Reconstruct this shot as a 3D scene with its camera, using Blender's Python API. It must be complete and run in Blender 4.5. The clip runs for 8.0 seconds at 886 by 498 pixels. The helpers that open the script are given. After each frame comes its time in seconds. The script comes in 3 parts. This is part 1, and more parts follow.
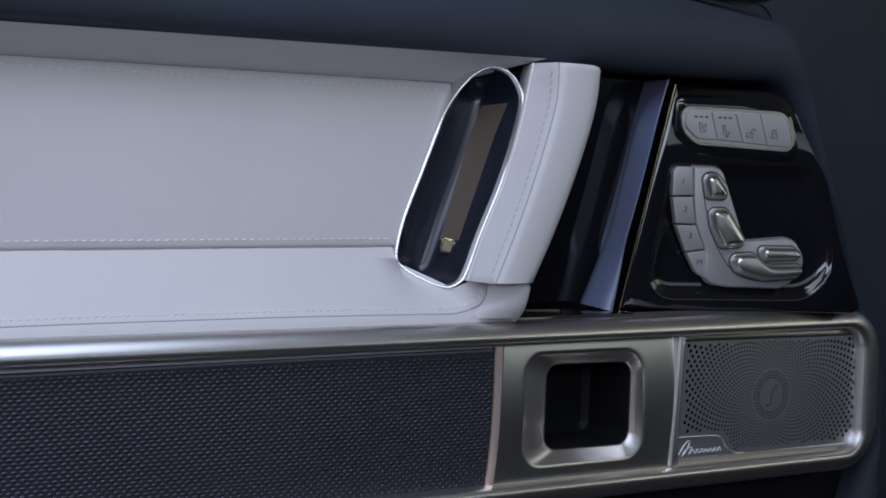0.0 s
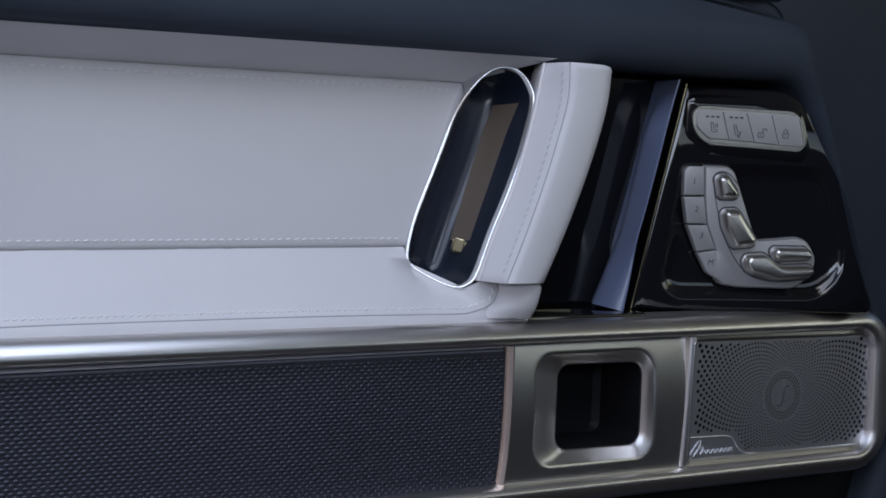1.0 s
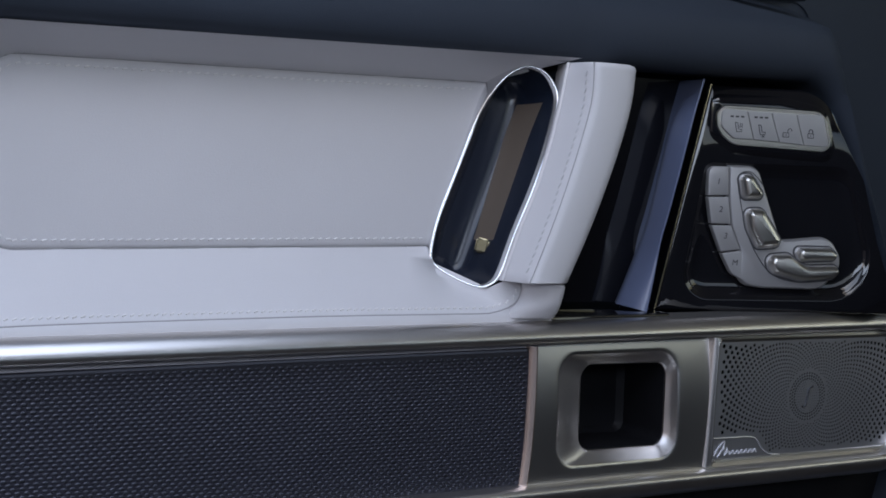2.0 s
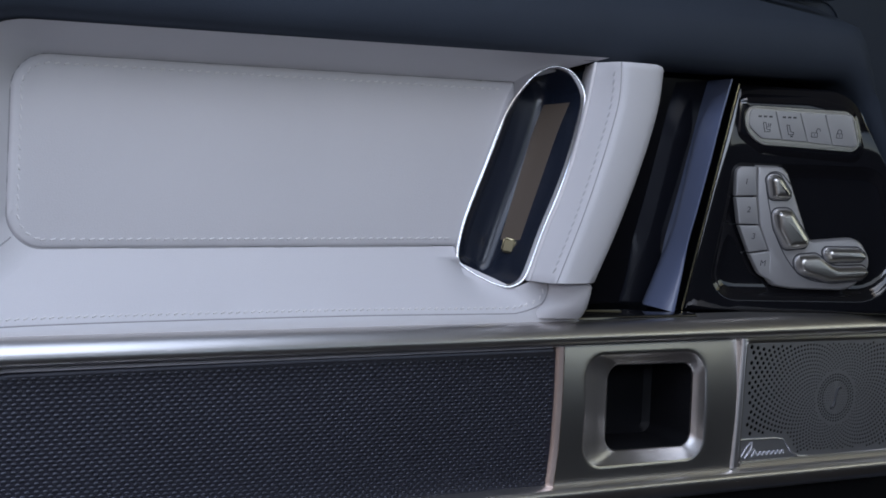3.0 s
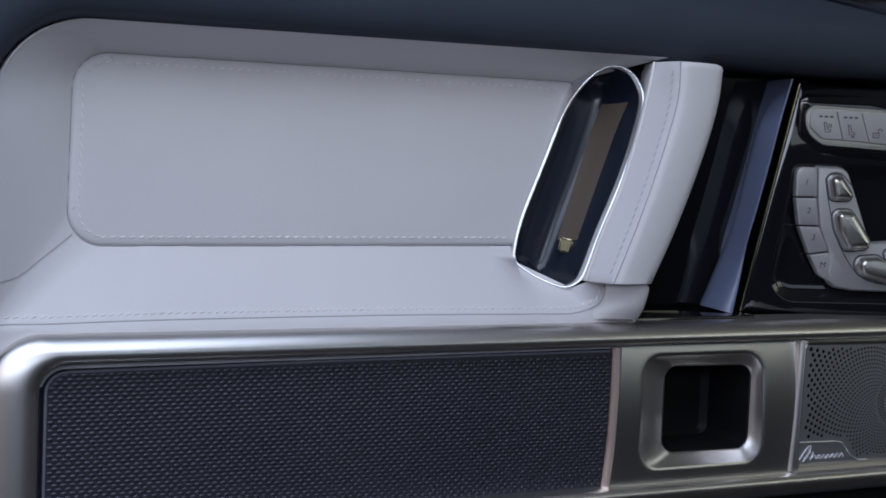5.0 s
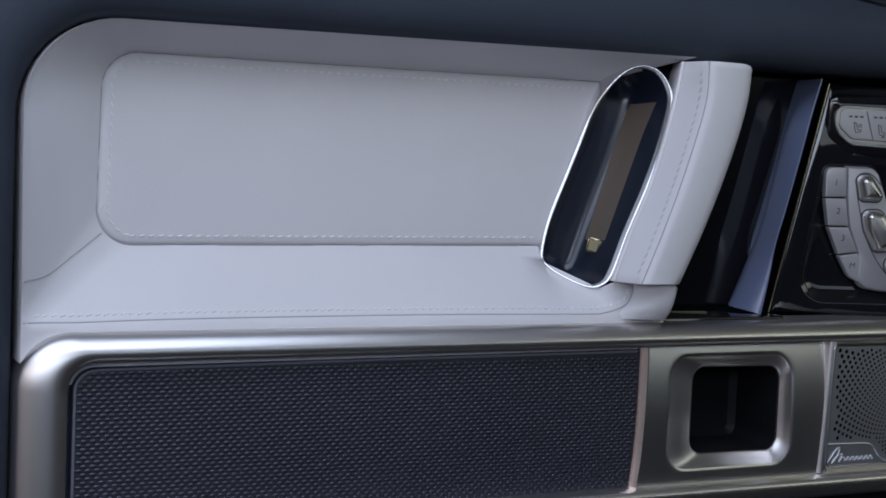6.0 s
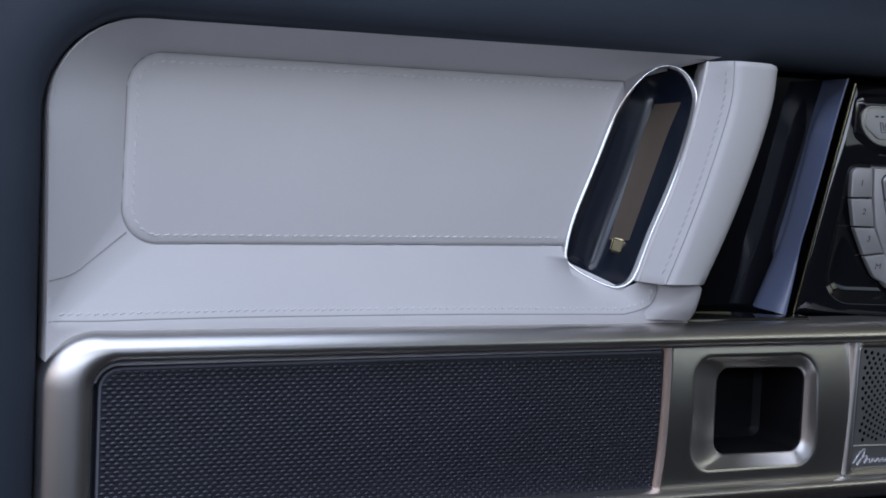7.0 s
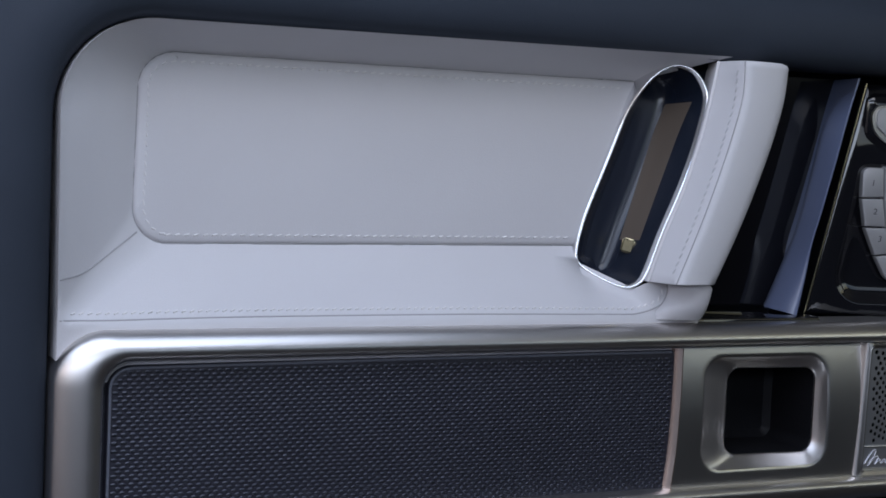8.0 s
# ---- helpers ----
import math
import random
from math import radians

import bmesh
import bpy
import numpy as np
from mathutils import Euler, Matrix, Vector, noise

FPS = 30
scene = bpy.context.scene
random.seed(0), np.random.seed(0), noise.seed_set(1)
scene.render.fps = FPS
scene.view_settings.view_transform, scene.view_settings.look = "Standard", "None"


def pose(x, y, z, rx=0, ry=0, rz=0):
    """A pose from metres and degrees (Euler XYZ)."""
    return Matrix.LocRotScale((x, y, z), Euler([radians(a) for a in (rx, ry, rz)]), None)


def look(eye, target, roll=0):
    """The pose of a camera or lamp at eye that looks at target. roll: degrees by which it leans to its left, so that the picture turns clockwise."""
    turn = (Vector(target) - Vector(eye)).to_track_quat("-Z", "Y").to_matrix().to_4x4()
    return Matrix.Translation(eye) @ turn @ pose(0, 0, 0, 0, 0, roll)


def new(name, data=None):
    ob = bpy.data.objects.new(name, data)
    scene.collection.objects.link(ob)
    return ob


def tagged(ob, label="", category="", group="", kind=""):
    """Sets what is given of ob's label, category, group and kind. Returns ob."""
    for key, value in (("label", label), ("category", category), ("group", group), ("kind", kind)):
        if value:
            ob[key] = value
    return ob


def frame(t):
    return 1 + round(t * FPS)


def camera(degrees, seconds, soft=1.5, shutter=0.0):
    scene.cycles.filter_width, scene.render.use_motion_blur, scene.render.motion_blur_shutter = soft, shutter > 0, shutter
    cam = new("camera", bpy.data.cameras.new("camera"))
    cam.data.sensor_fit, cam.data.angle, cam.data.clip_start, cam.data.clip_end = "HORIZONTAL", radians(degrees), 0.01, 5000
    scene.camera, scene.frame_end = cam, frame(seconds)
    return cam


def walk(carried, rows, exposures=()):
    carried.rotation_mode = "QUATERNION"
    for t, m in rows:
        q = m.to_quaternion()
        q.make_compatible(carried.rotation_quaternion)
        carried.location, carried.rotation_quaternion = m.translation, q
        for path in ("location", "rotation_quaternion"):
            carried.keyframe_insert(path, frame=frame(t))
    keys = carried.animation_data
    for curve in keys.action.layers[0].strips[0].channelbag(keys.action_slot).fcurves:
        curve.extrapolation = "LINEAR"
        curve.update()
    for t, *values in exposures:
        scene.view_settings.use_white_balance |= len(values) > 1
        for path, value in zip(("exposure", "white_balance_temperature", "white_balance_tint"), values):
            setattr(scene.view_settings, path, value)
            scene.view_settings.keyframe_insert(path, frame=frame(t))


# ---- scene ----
from mathutils.bvhtree import BVHTree
from mathutils.geometry import delaunay_2d_cdt

# ---- camera: it stands on the far seat and pans along the door ----
cam = camera(33.80, 8.0, soft=1.7)
EYE = (0.0, -0.75, 1.0)
PATH = [
    (0.0, 86.598, -1.996, -31.981),
    (0.5, 86.593, -1.983, -31.843),
    (1.0, 86.580, -1.990, -31.552),
    (1.5, 86.558, -2.030, -31.123),
    (3.0, 86.493, -2.095, -29.568),
    (3.5, 86.471, -2.146, -29.045),
    (4.0, 86.440, -2.195, -28.455),
    (4.5, 86.414, -2.230, -27.890),
    (6.0, 86.330, -2.360, -26.232),
    (6.5, 86.308, -2.390, -25.748),
    (7.0, 86.282, -2.435, -25.290),
    (7.5, 86.262, -2.456, -25.007),
    (8.0, 86.256, -2.461, -24.884),
]
walk(cam, [(t, pose(*EYE, rx, ry, rz)) for t, rx, ry, rz in PATH], exposures=[(0.0, 0.0), (8.0, 0.0)])

# ---- light: sky through the windows of the cabin, pink fill at the rear ----
world = bpy.data.worlds.new("world")
scene.world = world
world.use_nodes = True
sky = world.node_tree.nodes.new("ShaderNodeTexSky")
sky.sky_type, sky.sun_disc = "NISHITA", False
sky.sun_elevation, sky.sun_rotation = radians(38), radians(200)
world.node_tree.links.new(sky.outputs[0], world.node_tree.nodes["Background"].inputs[0])
world.node_tree.nodes["Background"].inputs[1].default_value = 0.12


def window_light(name, eye, target, width, height, watts, colour):
    data = bpy.data.lights.new(name, "AREA")
    data.shape, data.size, data.size_y, data.energy, data.color = "RECTANGLE", width, height, watts, colour
    ob = new(name, data)
    ob.matrix_world = look(eye, target)
    return ob


window_light("side_window_light", (-0.47, -1.47, 1.32), (0.05, 0, 0.95), 1.25, 0.26, 4.6, (0.66, 0.77, 1.0))
window_light("roof_window_light", (-0.12, -0.55, 1.50), (-0.12, -0.55, 0), 1.3, 0.74, 7.2, (0.67, 0.78, 1.0))
window_light("front_window_light", (1.57, -0.90, 1.32), (0.3, -0.5, 0.9), 1.1, 0.25, 1.0, (0.95, 0.93, 0.66))
# Unseen pinkish lamp, added to brighten faces turned to the rear.
window_light("rear_fill_light", (-1.02, -0.80, 1.30), (0.3, -0.2, 0.9), 1.0, 0.24, 1.4, (1.0, 0.80, 0.71))


# ---- materials ----
def material(name, colour, rough, metal=0.0, var=0.06, grain=0.0, grain_size=900.0, coat=0.0, stain=8.0, spec=0.5):
    """A surface with slow colour change, uneven gloss and a fine grain in its relief."""
    m = bpy.data.materials.new(name)
    m.use_nodes = True
    nt = m.node_tree
    b = nt.nodes["Principled BSDF"]
    b.inputs["Metallic"].default_value = metal
    b.inputs["Coat Weight"].default_value = coat
    b.inputs["Coat Roughness"].default_value = 0.03
    b.inputs["Specular IOR Level"].default_value = spec
    tc = nt.nodes.new("ShaderNodeTexCoord")
    slow = nt.nodes.new("ShaderNodeTexNoise")
    slow.inputs["Scale"].default_value, slow.inputs["Detail"].default_value = stain, 5
    nt.links.new(tc.outputs["Object"], slow.inputs["Vector"])
    ramp = nt.nodes.new("ShaderNodeMapRange")
    ramp.inputs["From Min"].default_value, ramp.inputs["From Max"].default_value = 0.3, 0.7
    ramp.inputs["To Min"].default_value, ramp.inputs["To Max"].default_value = 1 - var, 1 + var
    nt.links.new(slow.outputs["Fac"], ramp.inputs["Value"])
    mul = nt.nodes.new("ShaderNodeVectorMath")
    mul.operation = "SCALE"
    mul.inputs[0].default_value = colour
    nt.links.new(ramp.outputs[0], mul.inputs["Scale"])
    nt.links.new(mul.outputs[0], b.inputs["Base Color"])
    fine = nt.nodes.new("ShaderNodeTexNoise")
    fine.inputs["Scale"].default_value, fine.inputs["Detail"].default_value = grain_size, 3
    nt.links.new(tc.outputs["Object"], fine.inputs["Vector"])
    rr = nt.nodes.new("ShaderNodeMapRange")
    rr.inputs["To Min"].default_value, rr.inputs["To Max"].default_value = max(0.02, rough * 0.85), min(1, rough * 1.15)
    nt.links.new(fine.outputs["Fac"], rr.inputs["Value"])
    nt.links.new(rr.outputs[0], b.inputs["Roughness"])
    if grain:
        bump = nt.nodes.new("ShaderNodeBump")
        bump.inputs["Strength"].default_value, bump.inputs["Distance"].default_value = grain, 0.0006
        nt.links.new(fine.outputs["Fac"], bump.inputs["Height"])
        nt.links.new(bump.outputs[0], b.inputs["Normal"])
    return m


LEATHER = material("pale_grey_leather", (0.60, 0.585, 0.60), 0.5, var=0.03, grain=0.25, grain_size=1400)
THREAD = material("pale_thread", (0.74, 0.72, 0.72), 0.7, var=0.08)
THREAD_GREY = material("grey_thread", (0.54, 0.53, 0.54), 0.7, var=0.08)
TRIM = material("dark_soft_trim", (0.034, 0.042, 0.058), 0.62, var=0.1, grain=0.3, grain_size=1600, spec=0.18)
# Darker leather tone: a crease's shade is put into the colour.
SEAM_SHADE = material("shaded_seam", (0.36, 0.35, 0.36), 0.7, var=0.05)
METAL = material("satin_metal", (0.70, 0.67, 0.65), 0.35, 1.0, var=0.03, grain_size=14)
PLATE = material("satin_plate", (0.60, 0.58, 0.56), 0.32, 1.0, var=0.03, grain_size=14)
LIP = material("polished_lip", (0.70, 0.67, 0.65), 0.36, 1.0, var=0.03, grain_size=14)
CHROME = material("bright_chrome", (0.80, 0.80, 0.82), 0.26, 1.0, var=0.03, grain_size=40)
ROSE_SHEEN = material("rose_sheen_metal", (0.62, 0.50, 0.44), 0.35, 1.0, var=0.04)
BOWL = material("dark_gloss_bowl", (0.011, 0.015, 0.027), 0.22, var=0.05, grain_size=60, coat=0.15)
GLOSS = material("piano_black", (0.006, 0.006, 0.008), 0.06, var=0.1, coat=0.4)
NAVY = material("dark_blue_lacquer", (0.13, 0.155, 0.25), 0.3, var=0.08, coat=0.3)
LINER = material("black_liner", (0.005, 0.005, 0.007), 0.6, spec=0.3, var=0.2, grain=0.3)
WEAVE_BASE = material("dark_weave_ground", (0.022, 0.022, 0.034), 0.5, var=0.12, spec=0.5)
CLOTH = material("grey_weave_thread", (0.095, 0.10, 0.12), 0.38, metal=0.95, var=0.12)
BEAD = material("pale_weave_edge", (0.17, 0.18, 0.22), 0.5, var=0.1)
GRILLE = material("dark_steel_grille", (0.70, 0.70, 0.74), 0.42, 1.0, var=0.05)
BADGE = material("pale_badge", (0.75, 0.74, 0.76), 0.4, 0.4, var=0.03)
# Yellow reflections are put into this metal's colour.
GLINT_METAL = material("yellow_glint_metal", (0.6, 0.52, 0.33), 0.25, 1.0, var=0.05)
KNOB = material("satin_knob", (0.66, 0.64, 0.60), 0.31, 1.0, var=0.03)
SILVER = material("silver_switch", (0.43, 0.42, 0.425), 0.38, 0.55, var=0.03)
PRINT = material("dark_print", (0.05, 0.05, 0.055), 0.6, var=0.05)
TAN_REFLECTION = material("tan_reflection", (0.115, 0.092, 0.075), 0.30, var=0.02, grain_size=20, coat=0.3)
PALE_GREY = material("grey_seat_leather", (0.07, 0.07, 0.073), 0.6, var=0.05, grain=0.2)
PALE = material("pale_seat_leather", (0.66, 0.53, 0.47), 0.6, var=0.05, grain=0.2)
BENCH = material("warm_brown_seat", (0.022, 0.016, 0.015), 0.7, var=0.1, grain=0.2)
HEADLINER = material("pale_headlining", (0.72, 0.72, 0.72), 0.9, var=0.05, grain=0.3)
LINING = material("grey_headlining", (0.10, 0.10, 0.11), 0.9, var=0.1, grain=0.4)


# ---- helpers for shapes; plan figures are in millimetres ----
def door(a, b, d):
    """Along the door, height, depth away from the cabin."""
    return Vector((a, d, b)) / 1000


TILT_C, TILT_S = math.cos(radians(20)), math.sin(radians(20))


def panel(u, b, d):
    """The same on the switch panel, which is turned towards the seat."""
    return Vector((600 + u * TILT_C + d * TILT_S, 30 - u * TILT_S + d * TILT_C, b)) / 1000


def offset(corners, o):
    """Corners (a, b, radius), counter-clockwise, moved outwards by o."""
    out, n = [], len(corners)
    for i in range(n):
        p, q, r = (Vector(corners[(i + k) % n][:2]) for k in (-1, 0, 1))
        d1, d2 = (q - p).normalized(), (r - q).normalized()
        n1, n2 = Vector((d1.y, -d1.x)), Vector((d2.y, -d2.x))
        m = q + (n1 + n2) * (o / (1 + n1.dot(n2)))
        turn = d1.x * d2.y - d1.y * d2.x
        out.append((m.x, m.y, max(0.05, corners[i][2] + (o if turn > 0 else -o))))
    return out


def rounded(corners, seg=8, side=1):
    """A closed outline with round corners; side: pieces of each straight edge."""
    pts, n, arcs = [], len(corners), []
    for i in range(n):
        p, q, r = (Vector(corners[(i + k) % n][:2]) for k in (-1, 0, 1))
        e1, e2 = (p - q).normalized(), (r - q).normalized()
        half = e1.angle(e2) / 2
        cut = min(corners[i][2] / max(math.tan(half), 1e-6), 0.49 * min((p - q).length, (r - q).length))
        a, b = q + e1 * cut, q + e2 * cut
        c = q + (e1 + e2).normalized() * (cut / max(math.cos(half), 1e-6))
        rad = (a - c).length
        arc = []
        for k in range(seg + 1):
            f = k / seg
            v = (a - c).lerp(b - c, f)
            arc.append(c + v.normalized() * rad if v.length > 1e-6 else a.lerp(b, f))
        arcs.append(arc)
    for i in range(n):
        pts += arcs[i]
        a, b = arcs[i][-1], arcs[(i + 1) % n][0]
        pts += [a.lerp(b, k / side) for k in range(1, side)]
    return pts


def loft(rings, cap_first=False, cap_last=False, bm=None, closed=True):
    """Skin through rings of equal count."""
    bm = bm or bmesh.new()
    rows = [[bm.verts.new(p) for p in ring] for ring in rings]
    n = len(rows[0])
    for a, b in zip(rows, rows[1:]):
        for i in range(n if closed else n - 1):
            j = (i + 1) % n
            bm.faces.new((a[i], a[j], b[j], b[i]))
    if cap_first:
        bm.faces.new(rows[0][::-1])
    if cap_last:
        bm.faces.new(rows[-1])
    return bm


def stack(corners, levels, space=door, seg=8, cap=True, back=False, side=1, bm=None):
    """Outlines moved by (offset, depth) one behind the other."""
    rings = [[space(p.x, p.y, d) for p in rounded(offset(corners, o), seg, side)] for o, d in levels]
    return loft(rings, back, cap, bm)


def tube(points, radius, sides=8, closed=False, bm=None):
    """A round bead along points in metres; radius in metres."""
    pts = [Vector(p) for p in points]
    n, rings = len(pts), []
    for i, p in enumerate(pts):
        a = pts[(i - 1) % n] if closed or i else p
        b = pts[(i + 1) % n] if closed or i < n - 1 else p
        t = (b - a).normalized()
        u = t.cross(Vector((0, 1, 0))).normalized()
        w = t.cross(u)
        rings.append([p + (u * math.cos(k * math.tau / sides) + w * math.sin(k * math.tau / sides)) * radius for k in range(sides)])
    if closed:
        rings.append(rings[0])
    return loft(rings, not closed, not closed, bm)


def curve_points(knots, n):
    """A smooth line through knots, any dimension."""
    k = [Vector(p) for p in knots]
    k = [k[0] * 2 - k[1]] + k + [k[-1] * 2 - k[-2]]
    out, m = [], len(k) - 3
    for s in range(n + 1):
        f = s / n * m
        i = min(int(f), m - 1)
        t = f - i
        p0, p1, p2, p3 = k[i:i + 4]
        out.append(0.5 * (2 * p1 + (p2 - p0) * t + (2 * p0 - 5 * p1 + 4 * p2 - p3) * t * t + (3 * p1 - p0 - 3 * p2 + p3) * t ** 3))
    return out


def evenly(pts, step, closed=False):
    """Places and directions at even steps along a line."""
    pts = list(pts) + ([pts[0]] if closed else [])
    out, left = [], step / 2
    for a, b in zip(pts, pts[1:]):
        d = (b - a).length
        while left <= d and d > 0:
            out.append((a.lerp(b, left / d), (b - a) / d))
            left += step
        left -= d
    return out


def finish(bm, name, mat, smooth=35):
    bmesh.ops.recalc_face_normals(bm, faces=bm.faces)
    me = bpy.data.meshes.new(name)
    bm.to_mesh(me)
    bm.free()
    me.materials.append(mat)
    for p in me.polygons:
        p.use_smooth = True
    me.set_sharp_from_angle(angle=radians(smooth))
    return me


def thing(name, at, label, category, group="", kind=""):
    ob = new(name)
    ob.empty_display_size = 0.02
    ob.location = at
    return tagged(ob, label, category, group, kind)


def part(name, bm, mat, parent, label="", smooth=35, kind=""):
    """One mesh under a thing or a part; the mesh is given in world metres."""
    ob = new(name, finish(bm, name, mat, smooth))
    at = Vector()
    p = parent
    while p:
        at += p.location
        p = p.parent
    ob.data.transform(Matrix.Translation(-at))
    ob.parent = parent
    return tagged(ob, label, kind=kind)


def whole(name, bm, mat, label, category, kind="", smooth=35):
    return tagged(new(name, finish(bm, name, mat, smooth)), label, category, kind=kind)


def box(bm, lo, hi):
    vs = [bm.verts.new((x, y, z)) for x in (lo[0], hi[0]) for y in (lo[1], hi[1]) for z in (lo[2], hi[2])]
    for f in ((0, 1, 3, 2), (4, 6, 7, 5), (0, 4, 5, 1), (2, 3, 7, 6), (0, 2, 6, 4), (1, 5, 7, 3)):
        bm.faces.new([vs[i] for i in f])
    return bm


def stitches(line, step, length, width, surface, lift=0.0004, lean=0.25):
    """Short raised threads along a line of (a, b) on a surface that faces the cabin."""
    bm = bmesh.new()
    for p, d in evenly(line, step):
        hit = surface.ray_cast(Vector((p.x / 1000, -0.3, p.y / 1000)), Vector((0, 1, 0)))
        if hit[0] is None:
            continue
        n = hit[1] if hit[1].y < 0 else -hit[1]
        t = Vector((d.x, 0, d.y))
        t = (t - n * t.dot(n)).normalized()
        s = n.cross(t)
        t = (t + s * lean).normalized()
        s = n.cross(t)
        c = hit[0] + n * lift
        rings = []
        for f, w in ((-1, 0.35), (-0.6, 1), (0.6, 1), (1, 0.35)):
            q = c + t * (f * length / 2) - n * (0.0005 if abs(f) == 1 else 0)
            rings.append([q + s * (math.cos(k * math.tau / 6) * width * w) + n * (math.sin(k * math.tau / 6) * width * w * 0.8) for k in range(6)])
        loft(rings, True, True, bm)
    return bm


# ---- the unseen cabin round the camera; its tones shape the reflections ----
def cabin():
    bm = bmesh.new()
    for lo, hi in (((-1.05, -1.56, 0.3), (1.65, -1.5, 1.18)), ((-1.05, -1.56, 1.42), (1.65, -1.5, 1.56))):
        box(bm, lo, hi)
    whole("wall_far_side", bm, LINING, "dark grey far side of the cabin below its windows", "wall", "structure")
    bm = box(box(bmesh.new(), (1.6, -1.5, 0.3), (1.66, 0.2, 1.19)), (1.6, -1.5, 1.42), (1.66, 0.2, 1.56))
    whole("wall_front", bm, PALE_GREY, "dark grey front end of the cabin", "wall", "structure")
    bm = box(box(bmesh.new(), (-1.1, -1.5, 0.3), (-1.05, 0.2, 1.17)), (-1.1, -1.5, 1.43), (-1.05, 0.2, 1.56))
    whole("wall_rear", bm, PALE, "pale rear end of the cabin", "wall", "structure")
    bm = box(bmesh.new(), (-1.05, -1.5, 0.38), (1.6, 0.2, 0.44))
    whole("floor", bm, BENCH, "warm brown seat and floor of the cabin", "floor", "structure")
    bm = bmesh.new()
    for lo, hi in (((-1.05, -1.5, 1.51), (-0.82, 0.2, 1.56)), ((0.58, -1.5, 1.51), (1.6, 0.2, 1.56)),
                   ((-0.82, -1.5, 1.51), (0.58, -0.95, 1.56)), ((-0.82, -0.1, 1.51), (0.58, 0.2, 1.56))):
        box(bm, lo, hi)
    whole("ceiling", bm, HEADLINER, "pale headlining round an open roof window", "ceiling", "structure")
    bm = box(box(bmesh.new(), (-1.05, 0.1, 0.3), (1.6, 0.16, 1.10)), (-1.05, 0.1, 1.42), (1.6, 0.16, 1.56))
    whole("wall_door_side", bm, LINING, "dark shell of the door behind its trim", "wall", "structure")


cabin()


# ---- the dark soft trim that frames the door's panels ----
OPENING = [(130, 700, 20), (806, 700, 20), (839, 800, 30), (829, 900, 20), (744, 1063, 36), (130, 1062.5, 50)]


def door_trim():
    levels = [(1, 30), (0, -6), (0.9, -10.5), (3.4, -15), (8, -18.8), (14, -21), (21, -22), (29, -21.6), (38, -19)]

    def away(p):
        """How far the front end of the trim falls back behind its crest."""
        edge = 838 if p.y < 860 else 838 - (p.y - 860) * 0.46
        return 1.5 * max(0, p.x - edge - 9)

    rings = [[door(p.x, p.y, d + away(p)) for p in rounded(offset(OPENING, o), 10, 4)] for o, d in levels]
    far = [(-150, 560, 10), (880, 560, 10), (872, 760, 10), (857, 920, 20), (788, 1124, 16), (-150, 1124, 20)]
    rings.append([door(p.x, p.y, -8 + away(p)) for p in rounded(far, 10, 4)])
    rings.append([door(p.x, p.y, -5 + away(p)) for p in rounded(offset(far, 2), 10, 4)])
    rings.append([door(p.x, p.y, 60) for p in rounded(offset(far, 3), 10, 4)])
    whole("door_trim", loft(rings), TRIM, "dark slate soft-touch trim framing the door panels", "door trim", "structure", 60)
    slot = [(-100, 1117, 3), (722, 1117.5, 3), (728, 1127, 3), (-100, 1127, 3)]
    whole("window_seal", stack(slot, [(0, 10), (0, -9), (-0.8, -10.5), (-2, -11)], seg=5), GLOSS, "black rubber seal along the window sill", "window seal", "structure")
    bm = box(bmesh.new(), (0.12, 0.004, 0.66), (0.85, 0.03, 0.80))
    whole("lower_recess", bm, LINER, "black recess of the door below the bezel", "door recess", "structure")
    bm = box(bmesh.new(), (-0.3, 0.062, 0.5), (1.3, 0.07, 1.2))
    whole("door_shell", bm, TRIM, "dark inner shell of the car door", "door shell", "structure")


door_trim()

# ---- pale leather panel ----
SEAM_LINE = [(462, 909.3), (474, 909.9), (483.5, 912.3), (489.8, 916.6), (492.2, 922.5), (491.6, 928.5)]


def swing(a, b, r, start, turn, n=12):
    """An arc about (a, b), from start over turn degrees."""
    return [Vector((a + r * math.cos(radians(start + turn * k / n)), b + r * math.sin(radians(start + turn * k / n)))) for k in range(n + 1)]


def run(p, q, n):
    return [Vector(p).lerp(Vector(q), k / n) for k in range(n + 1)]


